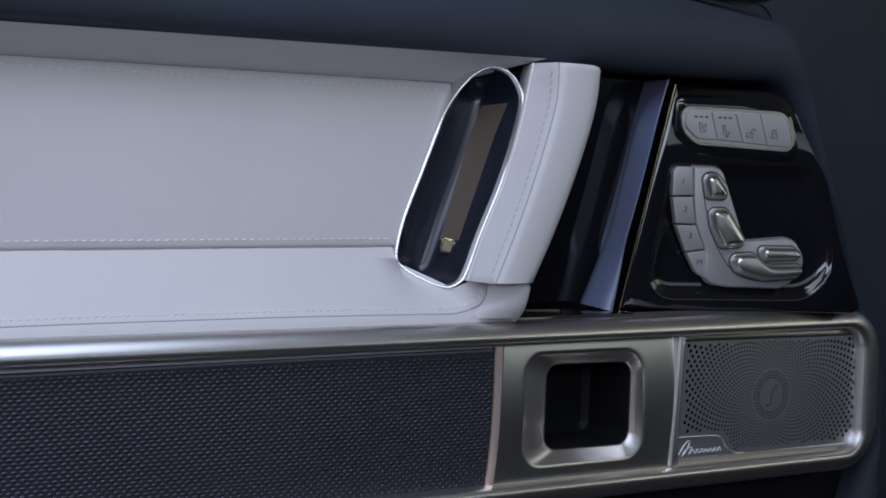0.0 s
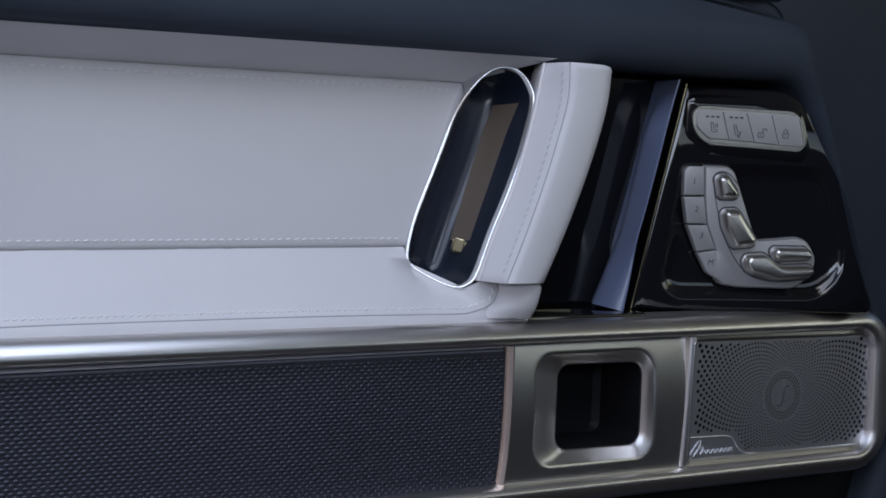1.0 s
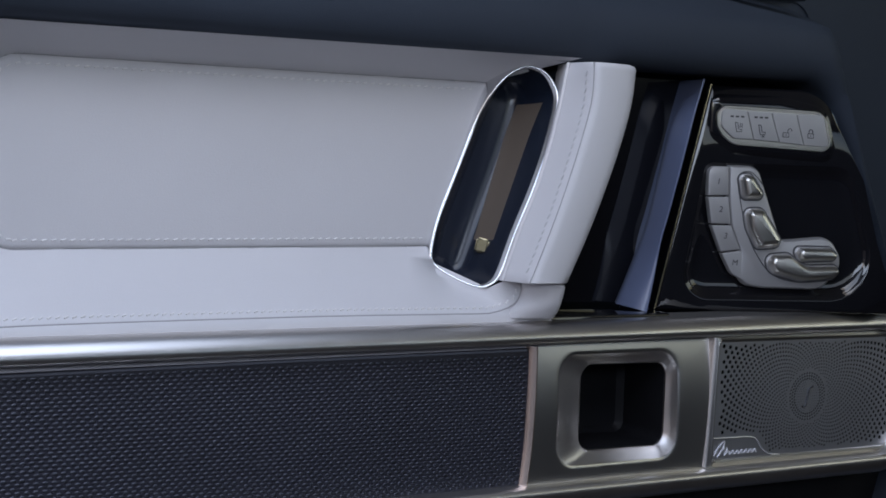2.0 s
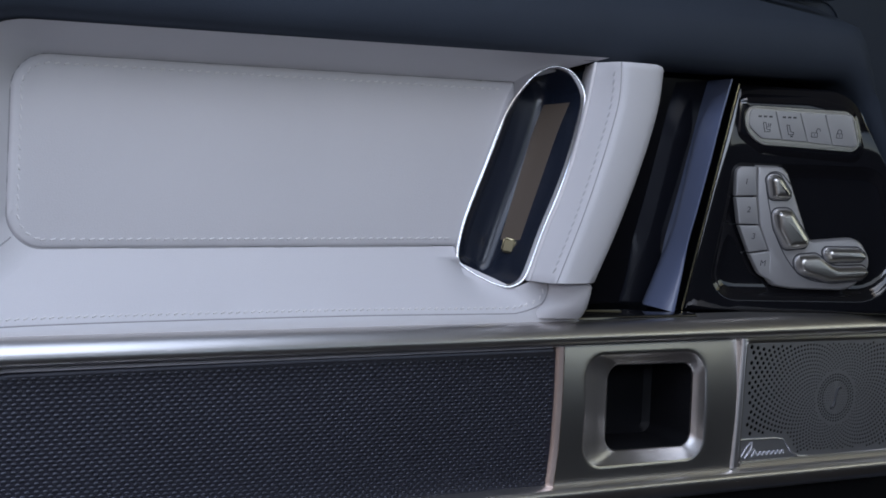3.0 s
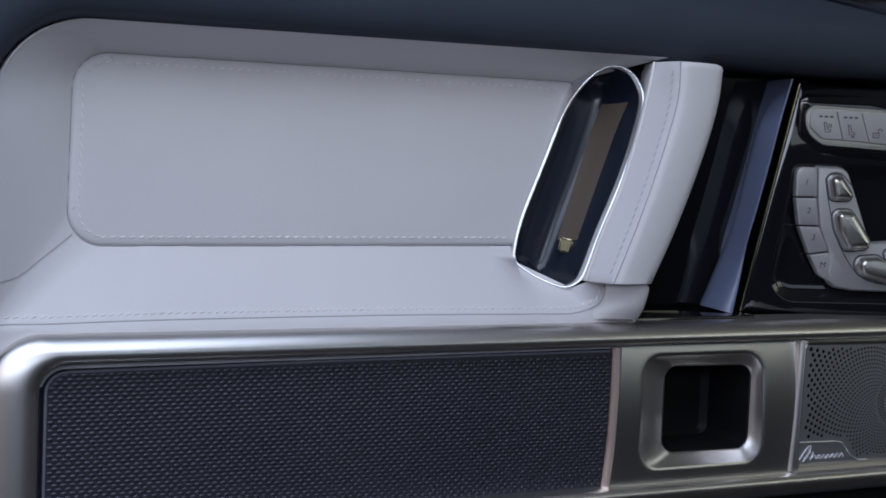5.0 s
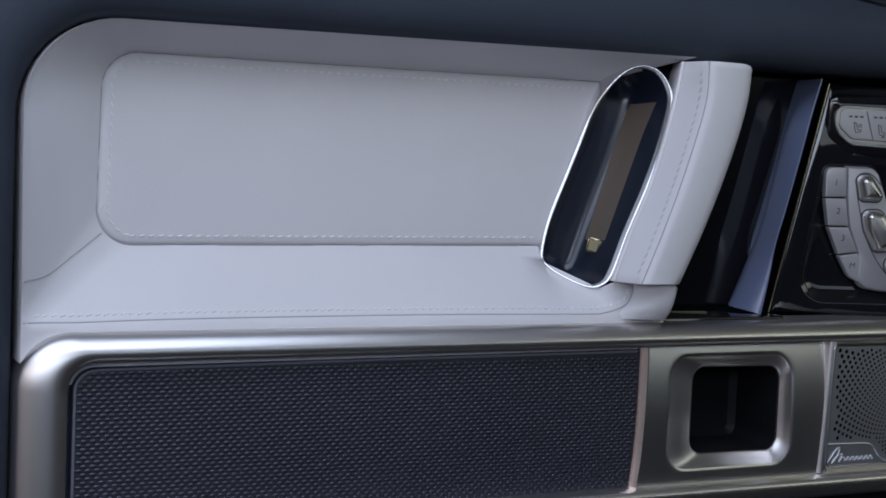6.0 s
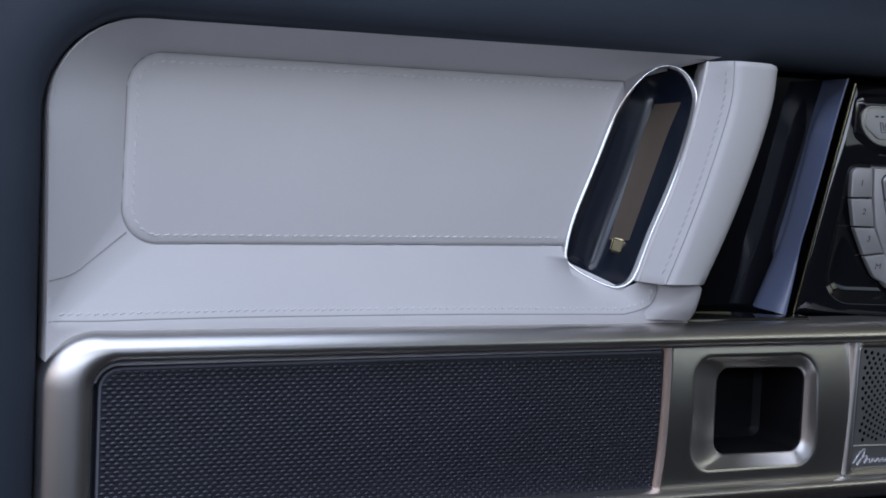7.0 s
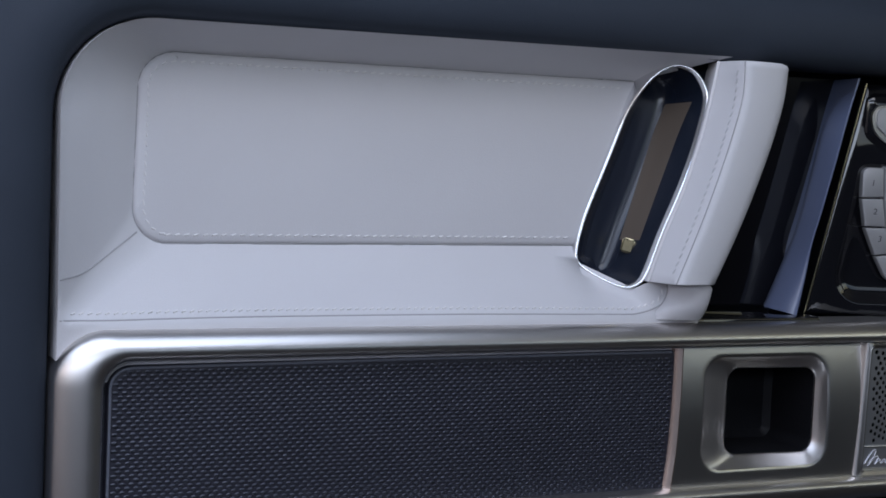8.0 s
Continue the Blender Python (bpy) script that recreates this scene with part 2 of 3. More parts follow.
def leather_panel():
    """Open sheets from the handle round the left end and back, dished towards the pad."""
    top = thing("leather_panel", (0.33, 0.02, 0.904), "pale grey stitched leather door panel above the metal bezel", "door panel")
    # outer edge, pad edge: from the lower end by the handle, round the rear corners, to the upper end
    outer = run((516, 908), (452, 908), 8) + run((440, 908), (140, 907), 15) + swing(140, 914, 7, 270, -90, 12) + run((133, 921), (132, 1014), 8) + swing(180, 1014, 48, 180, -90, 12) + run((182, 1062), (531, 1066), 24)
    inner = run((503, 930), (481, 929), 3) + run((474.5, 924.0), (446, 939.0), 4) + run((449.0, 947.5), (196, 945.5), 15) + swing(196.5, 965, 19.5, 270, -90, 12) + run((177, 966), (178, 1028), 8) + swing(198, 1028, 20, 180, -90, 12) + run((200, 1048), (486, 1049.5), 24)
    ends = [-18, -17.5, -17, -15, -7, -1.5, 4.5, 11, 17] + [20] * (len(inner) - 9)
    lip = [p + Vector((0, -30 if i < 38 else 0)) for i, p in enumerate(outer)]
    n = 14
    rings = [[door(p.x, p.y, 8) for p in lip], [door(p.x, p.y, -15.5) for p in lip]]
    rings.append([door(p.x, p.y - (3 if i < 38 else 0), -16.4) for i, p in enumerate(outer)])
    for k in range(n + 1):
        f = k / n
        puff = 0.7 * math.sin(min(1, f * 2) * math.pi) if f < 0.5 else 0
        rings.append([door(*(p.lerp(q, f)), -16.5 + (e + 16.5) * (f ** 0.85) - puff) for p, q, e in zip(outer, inner, ends)])
    band = part("border", loft(rings, closed=False), LEATHER, top, smooth=80)
    rings = []
    inner = inner[9:]
    for o, d in ((-0.4, 22), (0.2, 20.6), (0.9, 19.3), (2.5, 18.4), (6, 18.1)):
        row = []
        for i, p in enumerate(inner):
            g = Vector((o if p.x < 196 else 0, o if p.y < 965 else -o if p.y > 1028 else 0))
            if g.length > o > 0:
                g *= o / g.length
            row.append(door(p.x + g.x, p.y + g.y, d))
        rings.append(row)
    pad = part("pad", loft(rings, False, True, closed=False), LEATHER, top, smooth=80)
    tree = BVHTree.FromPolygons([top.location + v.co for ob in (band, pad) for v in ob.data.vertices],
                                [[i + off for i in p.vertices] for ob, off in ((band, 0), (pad, len(band.data.vertices))) for p in ob.data.polygons])
    ring = run((443, 952.5), (196, 950.5), 6) + swing(197, 965, 14.5, 270, -90, 10) + run((182.5, 966), (183.5, 1028), 4) + swing(198, 1028, 15, 180, -90, 10) + run((200, 1043), (472, 1044.5), 6)
    part("pad_stitching", stitches(ring, 5.2, 0.0036, 0.0005, tree, lift=0.0002), THREAD, top, "pale thread stitches")
    low = curve_points([(134, 908.6), (160, 908.4), (190, 909.0), (240, 909.6), (344, 910), (400, 909.8), *SEAM_LINE], 90)
    beside = [p + (Vector((-d.y, d.x)) * 3.2) for p, d in evenly(low, 2.0)]
    part("lower_stitching", stitches(beside[2:-1], 4.4, 0.0036, 0.00055, tree, lift=0.0002, lean=0.5), THREAD, top, "pale thread stitches")
    # Half-sunk seam beads, coloured darker for the shade in the creases.
    for name, line in (("pad_seam", inner[1:-2]), ("corner_seam", curve_points([(134, 929), (148, 931.5), (163, 940.5), (179.5, 951.5)], 16)), ("lower_seam", low)):
        pts = []
        for p in line:
            h = tree.ray_cast(Vector((p.x / 1000, -0.3, p.y / 1000)), Vector((0, 1, 0)))
            if h[0] is not None:
                pts.append(h[0] + Vector((0, 0.00012, 0)))
        part(name, tube(pts, 0.0005, 6), SEAM_SHADE, top, "narrow sewn seam with its crease shade in the colour")


leather_panel()


# ---- satin metal bezel with its inserts ----
BEZEL_OUT = [(130, 788, 26), (838, 788, 36), (836, 904.5, 34), (130, 904, 28)]
BEZEL_IN = [(155.5, 804.5, 9), (813.5, 803, 15), (812.5, 891.5, 15), (155.5, 889.3, 15)]


def bezel():
    """A round-shouldered frame: rings from the outer to the inner edge."""
    o, i = rounded(BEZEL_OUT, 14, 6), rounded(BEZEL_IN, 14, 6)
    profile = [(0, 5), (0, -19), (0.02, -21), (0.06, -22.6), (0.14, -24.4), (0.25, -26.1), (0.37, -27.5), (0.5, -28.6), (0.62, -29.2), (0.73, -29.3), (0.83, -28.6), (0.91, -27.2), (0.97, -24.9), (1, -21), (1, 0)]
    rings = [[door(*p.lerp(q, f), d) for p, q in zip(o, i)] for f, d in profile]
    top = thing("metal_bezel", (0.48, 0.0, 0.788), "satin metal bezel framing weave panel, pocket and speaker", "bezel")
    part("frame_body", loft(rings[:12]), METAL, top, smooth=70)
    part("inner_lip", loft(rings[11:]), LIP, top, "polished inner lip", smooth=70)


bezel()


WEAVE_EDGE = [(158.5, 770, 8), (496, 770, 1), (502, 887.5, 1), (158.5, 885.4, 12)]


def weave_panel():
    """Dark ground with short pale threads lying proud of it, every second row shifted by half a step."""
    top = thing("weave_panel", (0.33, -0.018, 0.80), "dark woven insert of grey threads inside the metal bezel", "door insert")
    part("ground", stack(WEAVE_EDGE, [(6, 0), (4, -14), (0.6, -15), (0, -17), (-0.8, -18), (-2.5, -18.4), (-5, -18.5)], seg=10, side=6), WEAVE_BASE, top, "dark ground between the threads")
    vs, faces = [], []
    pa, pb = 4.7, 2.15
    levels = ((1.0, -18.4), (0.84, -18.70), (0.5, -18.76), (0.2, -18.78))
    row, b = 0, 773.0
    while b < 885.4:
        a = 162.4 + (pa / 2 if row % 2 else 0)
        right = 493.2 + (b - 770) * 0.045
        while a < right:
            if b < 884.6 - 9.0 * max(0, (171 - a) / 10) ** 2 and b < 883.6 + (a - 160) * 0.008:
                n, j = len(vs), random.uniform(-0.12, 0.12)
                for f, d in levels:
                    vs += [door(a + j + 1.75 * f * math.cos(k * math.tau / 8), b + 1.0 * f * math.sin(k * math.tau / 8), d - 0.30 * f * math.cos(k * math.tau / 8)) for k in range(8)]
                for l in range(len(levels) - 1):
                    for k in range(8):
                        m = (k + 1) % 8
                        faces.append((n + 8 * l + k, n + 8 * l + m, n + 8 * l + 8 + m, n + 8 * l + 8 + k))
                faces.append(tuple(range(n + 8 * len(levels) - 8, n + 8 * len(levels))))
            a += pa
        b += pb
        row += 1
    me = bpy.data.meshes.new("threads")
    me.from_pydata(vs, [], faces)
    bm = bmesh.new()
    bm.from_mesh(me)
    bpy.data.meshes.remove(me)
    part("threads", bm, CLOTH, top, "small staggered grey threads", kind="stuff", smooth=60)
    line = [door(p.x, p.y, -18.0) for p in run((159.6, 772), (159.8, 873.5), 6) + swing(170, 874.0, 10.2, 180, -90, 8) + run((171, 884.4), (300, 885.6), 6) + run((330, 885.9), (497, 886.6), 6)]
    part("edge_bead", tube(line, 0.0008, 8), BEAD, top, "rounded pale edge of the weave")


def storage_pocket():
    top = thing("storage_pocket", (0.575, -0.02, 0.80), "brushed metal plate with a dark open pocket", "storage pocket")
    outer = [(500, 790, 1), (640.5, 790, 1), (645, 890, 1), (504, 890, 1)]
    hole = [(521, 813, 14), (616, 813, 14), (616, 882, 14), (523, 882, 14)]
    mouth = [(544, 820, 9), (613, 819, 9), (613, 874, 9), (544, 875, 9)]
    bow = lambda p: -20.5 + ((p.y - 842) / 48) ** 2 * (5.0 if p.y > 842 else 0.8)
    o, h = rounded(outer, 8, 8), rounded(hole, 8, 8)
    rings = [[door(p.x, p.y, 0) for p in o]]
    h1 = rounded(offset(hole, 2.4), 8, 8)
    for f in (0, 0.15, 0.3, 0.45, 0.6, 0.75, 0.9, 1):
        rings.append([door(*p.lerp(q, f), bow(p.lerp(q, f))) for p, q in zip(o, h1)])
    rings.append([door(p.x, p.y, bow(p) + 0.15) for p in rounded(offset(hole, 1.4), 8, 8)])
    rings.append([door(p.x, p.y, bow(p) + 0.7) for p in rounded(offset(hole, 0.3), 8, 8)])
    part("plate", loft(rings), PLATE, top)
    m, m1 = rounded(mouth, 8, 8), rounded(offset(mouth, 0.8), 8, 8)
    hs = rounded(offset(hole, 0.3), 8, 8)
    rings = [[door(p.x, p.y, bow(p) + 0.7) for p in hs]]
    for f in (0.06, 0.5, 0.94):
        rings.append([door(*p.lerp(q, f), (bow(p) + 0.9) * (1 - f) - 12 * f) for p, q in zip(hs, m1)])
    rings += [[door(p.x, p.y, -11.3) for p in m], [door(p.x, p.y, -10) for p in rounded(offset(mouth, -0.5), 8, 8)]]
    part("chamfer", loft(rings), METAL, top, "bright sloped rim", smooth=45)
    rings = [[door(p.x, p.y, d) for p in rounded(offset(mouth, q), 8, 8)] for q, d in ((-0.4, -11), (-1, 0), (-2, 30), (-6, 34))]
    part("liner", loft(rings, False, True), LINER, top, "black lining of the pocket")
    knots = curve_points([(501.8, 889), (501.9, 860), (500.6, 828), (498.2, 807), (496, 790)], 16)
    rings = [[door(p.x - 3.6, p.y, -8), door(p.x - 3.4, p.y, -17.6), door(p.x - 2.9, p.y, -19), door(p.x - 1, p.y, -20.8), door(p.x + 0.8, p.y, -21.8), door(p.x + 1.7, p.y, -21.5), door(p.x + 2.2, p.y, -18)] for p in knots]
    # Pink reflected from the rear is put into the strip's metal colour.
    part("edge_strip", loft(rings, closed=False), ROSE_SHEEN, top, "metal edge strip with a rose reflection in its colour")


def speaker():
    top = thing("speaker", (0.73, -0.02, 0.80), "steel speaker grille with perforated pattern in the bezel", "loudspeaker")
    edge = [(641, 790, 1), (824, 790, 10), (823, 891, 10), (645, 891, 1)]
    field = [(647.5, 808.5, 2), (816, 807.5, 11), (815, 885.5, 10), (650, 886.5, 2)]
    cx, cz = 731.3, 846.5
    holes = []
    for ring, count in ((12.2, 38), (14.2, 40), (16.2, 42)):
        for k in range(count):
            a = (k + (0.5 if ring == 14.2 else 0)) * math.tau / count
            holes.append((cx + ring * math.cos(a), cz + ring * math.sin(a), 0.82))
    for ring, count in ((3.2, 10), (5.0, 16), (6.8, 22), (8.6, 28), (10.4, 34)):
        for k in range(count):
            a = k * math.tau / count
            if abs(math.cos(a) * ring) > 1.8:
                holes.append((cx + ring * math.cos(a), cz + ring * math.sin(a), 0.4))
    r, i = 19.2, 0
    while r < 92:
        s = 1.85 + 2.5 * (r / 85) ** 1.6
        a = i * 2.399963
        x, z = cx + r * math.cos(a), cz + r * math.sin(a)
        i += 1
        r += s * s * 1.05 / (math.tau * r)
        if x < 652.5 or x > 813.5 or z < 811 or z > 884 or (x < 700 - (z - 808) * 0.7 and z < 825) or (x > 808 and (z > 880 or z < 814)):
            continue
        holes.append((x, z, s * (0.29 + 0.08 * min(1, r / 75))))
    border = rounded(field, 6, 1)
    co = [p.copy() for p in border]
    ed = [(i, (i + 1) % len(border)) for i in range(len(border))]
    for x, z, r in holes:
        o = len(co)
        co += [Vector((x + r * math.cos(k * math.tau / 7), z + r * math.sin(k * math.tau / 7))) for k in range(7)]
        ed += [(o + k, o + (k + 1) % 7) for k in range(7)]
    v2, _, f2, ov, _, _ = delaunay_2d_cdt(co, ed, [], 1, 1e-5)
    nb = len(border)
    owner = [(o[0] - nb) // 7 if o and o[0] >= nb else -1 for o in ov]
    bm = bmesh.new()
    vs = [bm.verts.new(door(p.x, p.y, -20.5)) for p in v2]
    for f in f2:
        if owner[f[0]] >= 0 and all(owner[i] == owner[f[0]] for i in f):
            continue
        bm.faces.new([vs[i] for i in f])
    for x, z, r in holes:
        loft([[door(x + r * g * math.cos(k * math.tau / 7), z + r * g * math.sin(k * math.tau / 7), d) for k in range(7)] for g, d in ((1, -20.5), (0.97, -19.9))], bm=bm)
    part("perforated_plate", bm, GRILLE, top, "perforated steel plate")
    rings = [[door(p.x, p.y, d) for p in rounded(offset(field, o), 6, 1)] for o, d in ((0, -20.5), (0.6, -21.3), (1.8, -21.6), (2.6, -21))]
    rings.append([door(p.x, p.y, -20.4) for p in rounded(edge, 6, 1)])
    rings.append([door(p.x, p.y, 0) for p in rounded(edge, 6, 1)])
    part("rim", loft(rings), PLATE, top, "smooth metal rim")
    rings = [[door(x - 1.6, z, -12), door(x - 1.3, z, -19.5), door(x - 0.2, z, -21.4), door(x + 1.2, z, -22), door(x + 2.2, z, -20.6)] for x, z in ((645.2, 890), (644, 862), (642.6, 835), (640.6, 804))]
    part("edge_strip", loft(rings, closed=False), METAL, top, "narrow bright metal edge", smooth=60)
    part("backing", stack(field, [(1, -17), (0, -17.2)]), LINER, top, "black cloth behind the holes")
    bm = tube([door(p.x, p.y, -20.9) for p in curve_points([(646, 822.6), (664, 822.2), (680, 821.6), (686.5, 819), (692, 812.5), (699, 808.4), (707, 808.2)], 24)], 0.0006)
    part("badge_border", bm, GRILLE, top)
    bm = tube([door(*p, -20.9) for p in curve_points([(648.5, 811), (653, 817), (657.5, 820), (656, 814.5), (651.5, 809.5), (655, 814), (660, 815.5), (657.5, 810.5)], 30)], 0.00033, 6)
    tube([door(p.x, p.y, -20.9) for p in curve_points([(657.5, 810.5)] + [(660.5 + 1.95 * k + (1 if k % 2 == 0 else 0), 813.6 - (0 if k % 2 == 0 else 2.8)) for k in range(14)], 80)], 0.00028, 6, bm=bm)
    part("badge", bm, BADGE, top, "small silver curved-line badge")
    bm = tube([door(p.x, p.y, -20.8) for p in curve_points([(726.6, 839.5), (729.6, 840.8), (731, 846.5), (732.4, 852), (735.4, 853.4)], 14)], 0.0008)
    part("emblem", bm, PRINT, top, "dark curved emblem mark")


weave_panel()
storage_pocket()
speaker()


# ---- pull handle: chrome-rimmed cup and leather strap ----
RIM = [(446.3, 944.9), (451.8, 965.6), (462.2, 991.7), (472.8, 1019.2), (480.1, 1039.5), (489.5, 1054.1), (500.6, 1060.1), (510.8, 1056.8), (517.1, 1046.7), (517.8, 1035.6), (511.2, 1010.4), (501.5, 983.8), (490.2, 957.1), (481.2, 933.0), (475.9, 926.3), (469.2, 924.0), (458.3, 928.5), (447.6, 936.5)]
SPINE = Vector((465.5, 943.0)), Vector((499.5, 1038.0))


def cup_ring(o, n=6):
    """The cup's outline, n places between two knots, swollen by o from the spine of the cup."""
    m, pts = len(RIM), []
    for i in range(m):
        pts += curve_points([RIM[(i + j) % m] for j in (-1, 0, 1, 2)], 3 * n)[n:2 * n]
    out = []
    for p in pts:
        way = SPINE[1] - SPINE[0]
        f = min(1, max(0, (p - SPINE[0]).dot(way) / way.length_squared))
        c = SPINE[0] + way * f
        out.append(p + (p - c).normalized() * o)
    for _ in range(5):
        out = [(out[i - 1] + p * 2 + out[(i + 1) % len(out)]) / 4 for i, p in enumerate(out)]
    return out


def cup_space(a, b, d):
    """The mouth of the handle cup leans from the leather out to the strap."""
    w = a - 444.5 - (b - 940.4) * 0.36
    t = min(1, max(0, (b - 1015) / 48))
    t = t * t * (3 - 2 * t)
    return door(a, b, (17.2 - 0.70 * w) * (1 - t) + (5 - 0.45 * w) * t + d)


def handle_cup():
    top = thing("handle_cup", (0.47, 0.0, 0.924), "glossy black door handle cup with a chrome rim", "door handle")
    part("rim", loft([[cup_space(p.x, p.y, d) for p in cup_ring(o)] for o, d in ((0.9, 14), (0.8, 0), (0.3, -1.0), (-0.4, -1.4), (-1.1, -1.0), (-1.7, 1.5))]), CHROME, top, "thin chrome rim", smooth=70)
    rings = []
    for o, k in ((-1.4, 0.02), (-1.5, 0.14), (-1.8, 0.3), (-2.4, 0.46), (-3.4, 0.62), (-4.9, 0.76), (-6.8, 0.87), (-9.0, 0.95), (-11.5, 0.99), (-14, 1)):
        rings.append([cup_space(p.x, p.y, 0.4).lerp(door(p.x, p.y, 27), k) for p in cup_ring(o)])
    cup = part("cup", loft(rings, False, True), BOWL, top, "glossy black bowl", smooth=80)
    tree = BVHTree.FromPolygons([top.location + v.co for v in cup.data.vertices], [list(p.vertices) for p in cup.data.polygons])

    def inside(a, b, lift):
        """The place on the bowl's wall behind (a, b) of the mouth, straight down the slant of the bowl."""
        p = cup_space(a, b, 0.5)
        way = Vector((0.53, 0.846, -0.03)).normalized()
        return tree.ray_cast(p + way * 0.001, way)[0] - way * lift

    # Tan stripe on the bowl wall: a cabin reflection put into the colour.
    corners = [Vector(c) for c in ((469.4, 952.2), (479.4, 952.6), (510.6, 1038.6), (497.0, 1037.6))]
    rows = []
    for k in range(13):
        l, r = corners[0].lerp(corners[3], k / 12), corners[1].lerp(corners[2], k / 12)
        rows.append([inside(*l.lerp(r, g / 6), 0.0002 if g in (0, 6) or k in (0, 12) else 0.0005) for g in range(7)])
    part("reflection_stripe", loft(rows, closed=False), TAN_REFLECTION, top, "tan stripe painted as a reflection on the bowl wall", smooth=60)
    # Small block added in place of the glint low in the bowl.
    at = inside(*(473.4, 949.0), 0.002)
    bm = bmesh.new()
    bmesh.ops.create_cube(bm, size=1)
    for v in bm.verts:
        v.co = Vector((v.co.x * 0.008, v.co.y * 0.005, v.co.z * 0.009))
    bmesh.ops.bevel(bm, geom=bm.edges[:], offset=0.0012, segments=3, affect="EDGES")
    bmesh.ops.transform(bm, matrix=Matrix.Translation(at) @ pose(0, 0, 0, 0, 12, -35), verts=bm.verts)
    part("glint_block", bm, GLINT_METAL, top, "small bright metal block standing in for a glint", smooth=60)
    # Dark slab added to fill the gap between rim and strap.
    back = [(498, 921, 3), (516, 921, 3), (546, 1066, 3), (533, 1067, 3)]
    part("filler_slab", stack(back, [(0, 30), (0, -8), (-1.5, -10)], seg=5), TRIM, top, "dark grey filler slab behind the strap")


def grab_strap():
    top = thing("grab_strap", (0.5, -0.03, 0.925), "pale grey leather grab strap with a stitched seam", "grab handle")
    heights = (1062.5, 1040, 1015, 985, 957, 929.6)
    left, seam, right = (curve_points(list(zip(xs, heights)), 24) for xs in (
        (520.6, 516.3, 510.2, 500.5, 488.4, 478.4), (524.0, 523.2, 516.6, 506.5, 495.5, 483.6), (558.6, 556.4, 549.6, 538.6, 526.6, 513.2)))

    def row(i):
        l, s, r = left[i], seam[i], right[i]
        return [(l.x + 8, l.y, 6), (l.x + 1.2, l.y, -12), (l.x, l.y, -17), (l.x + 0.4, l.y, -18.4), (s.x - 2.2, s.y, -32), (s.x - 1.0, s.y, -37.0), (s.x - 0.2, s.y, -38.6), (s.x + 0.5, s.y, -38.2), (s.x + 1.4, s.y, -39.6),
                (s.x + 6, s.y, -40.8), (r.x - 9, r.y, -40.4), (r.x - 3.8, r.y, -39.0), (r.x - 1.2, r.y, -36.8), (r.x, r.y, -33), (r.x - 2, r.y, 6)]

    rows = []
    for i in range(25):
        rows.append([door(*p) for p in row(i)])
    # rounded upper end
    first = row(0)
    mid = (left[0].x + right[0].x) / 2
    ends = []
    for k, (drop, shrink) in enumerate(((3.4, 0.0), (1.2, 0.7), (0.2, 2.4), (0, 5))):
        ends.append([door(a + (shrink * (1.6 if a > mid else 0.25)) * (1 if a < mid else -1), b - drop, d + (shrink * 0.5 if d < -20 else 0)) for a, b, d in first])
    rows = ends[::-1] + rows[1:]
    low = row(24)
    rows.append([door(a, b - 0.5, d + 1.5 if d < -10 else d) for a, b, d in low])
    body = part("body", loft(rows, True, True, closed=False), LEATHER, top, smooth=60)
    tree = BVHTree.FromPolygons([top.location + v.co for v in body.data.vertices], [list(p.vertices) for p in body.data.polygons])
    bm = bmesh.new()
    for p, d in evenly([q for q in seam[1:-1]], 5.0):
        c, t = door(p.x - 1.9, p.y, -34.0), Vector((d.x, 0, d.y))
        t = (t + Vector((0, 0.3, 0))).normalized()
        n = Vector((-1, 0, 0))
        s = n.cross(t).normalized()
        loft([[c + t * (f * 0.0018) + s * (math.cos(k * math.tau / 6) * 0.0006 * w) + n * (math.sin(k * math.tau / 6) * 0.0006 * w) for k in range(6)]
              for f, w in ((-1, 0.35), (-0.6, 1), (0.6, 1), (1, 0.35))], True, True, bm)
    part("stitching", bm, THREAD_GREY, top, "grey thread stitches")
    part("seam", tube([door(p.x + 0.2, p.y, -38.3) for p in seam], 0.0005, 6), SEAM_SHADE, top, "narrow sewn seam with its crease shade in the colour")
    # Pale bead added along the strap for the highlight on its edge.
    part("edge_highlight", tube([door(p.x - 0.6, p.y, -17.6) for p in left], 0.0009, 8), THREAD, top, "thin pale bead standing in for the edge highlight")
    inner = curve_points([(491.4, 928.9), (492.4, 924), (491.0, 918), (487.5, 913.5), (485, 910.5), (483, 906.6)], 20)
    outer = curve_points([(513.3, 928.6), (512.8, 921), (512.4, 913), (512.2, 906.6)], 20)
    rows = []
    for k, (l, r) in enumerate(zip(inner, outer)):
        n = 1.2 if k == 0 else 0.35 if k == 1 else 0
        rows.append([door(l.x + x * max(0.25, (r.x - l.x) / 40) + (n if x < 20 else 0), l.y, d * (1 - 0.28 * (k / 20) ** 2) + n) for x, d in ((2, 6), (0.6, -16.6), (0, -18.4), (1.2, -20.4), (6, -25.5), (13, -30.5))]
                    + [door(r.x + x - n, r.y, d * (1 - 0.28 * (k / 20) ** 2) + n) for x, d in ((-9, -34.6), (-4, -36), (-1.2, -35), (0, -31.5), (-1, 6))])
    part("foot", loft(rows, True, True, closed=False), LEATHER, top, "leather foot below the strap", smooth=60)


handle_cup()
grab_strap()


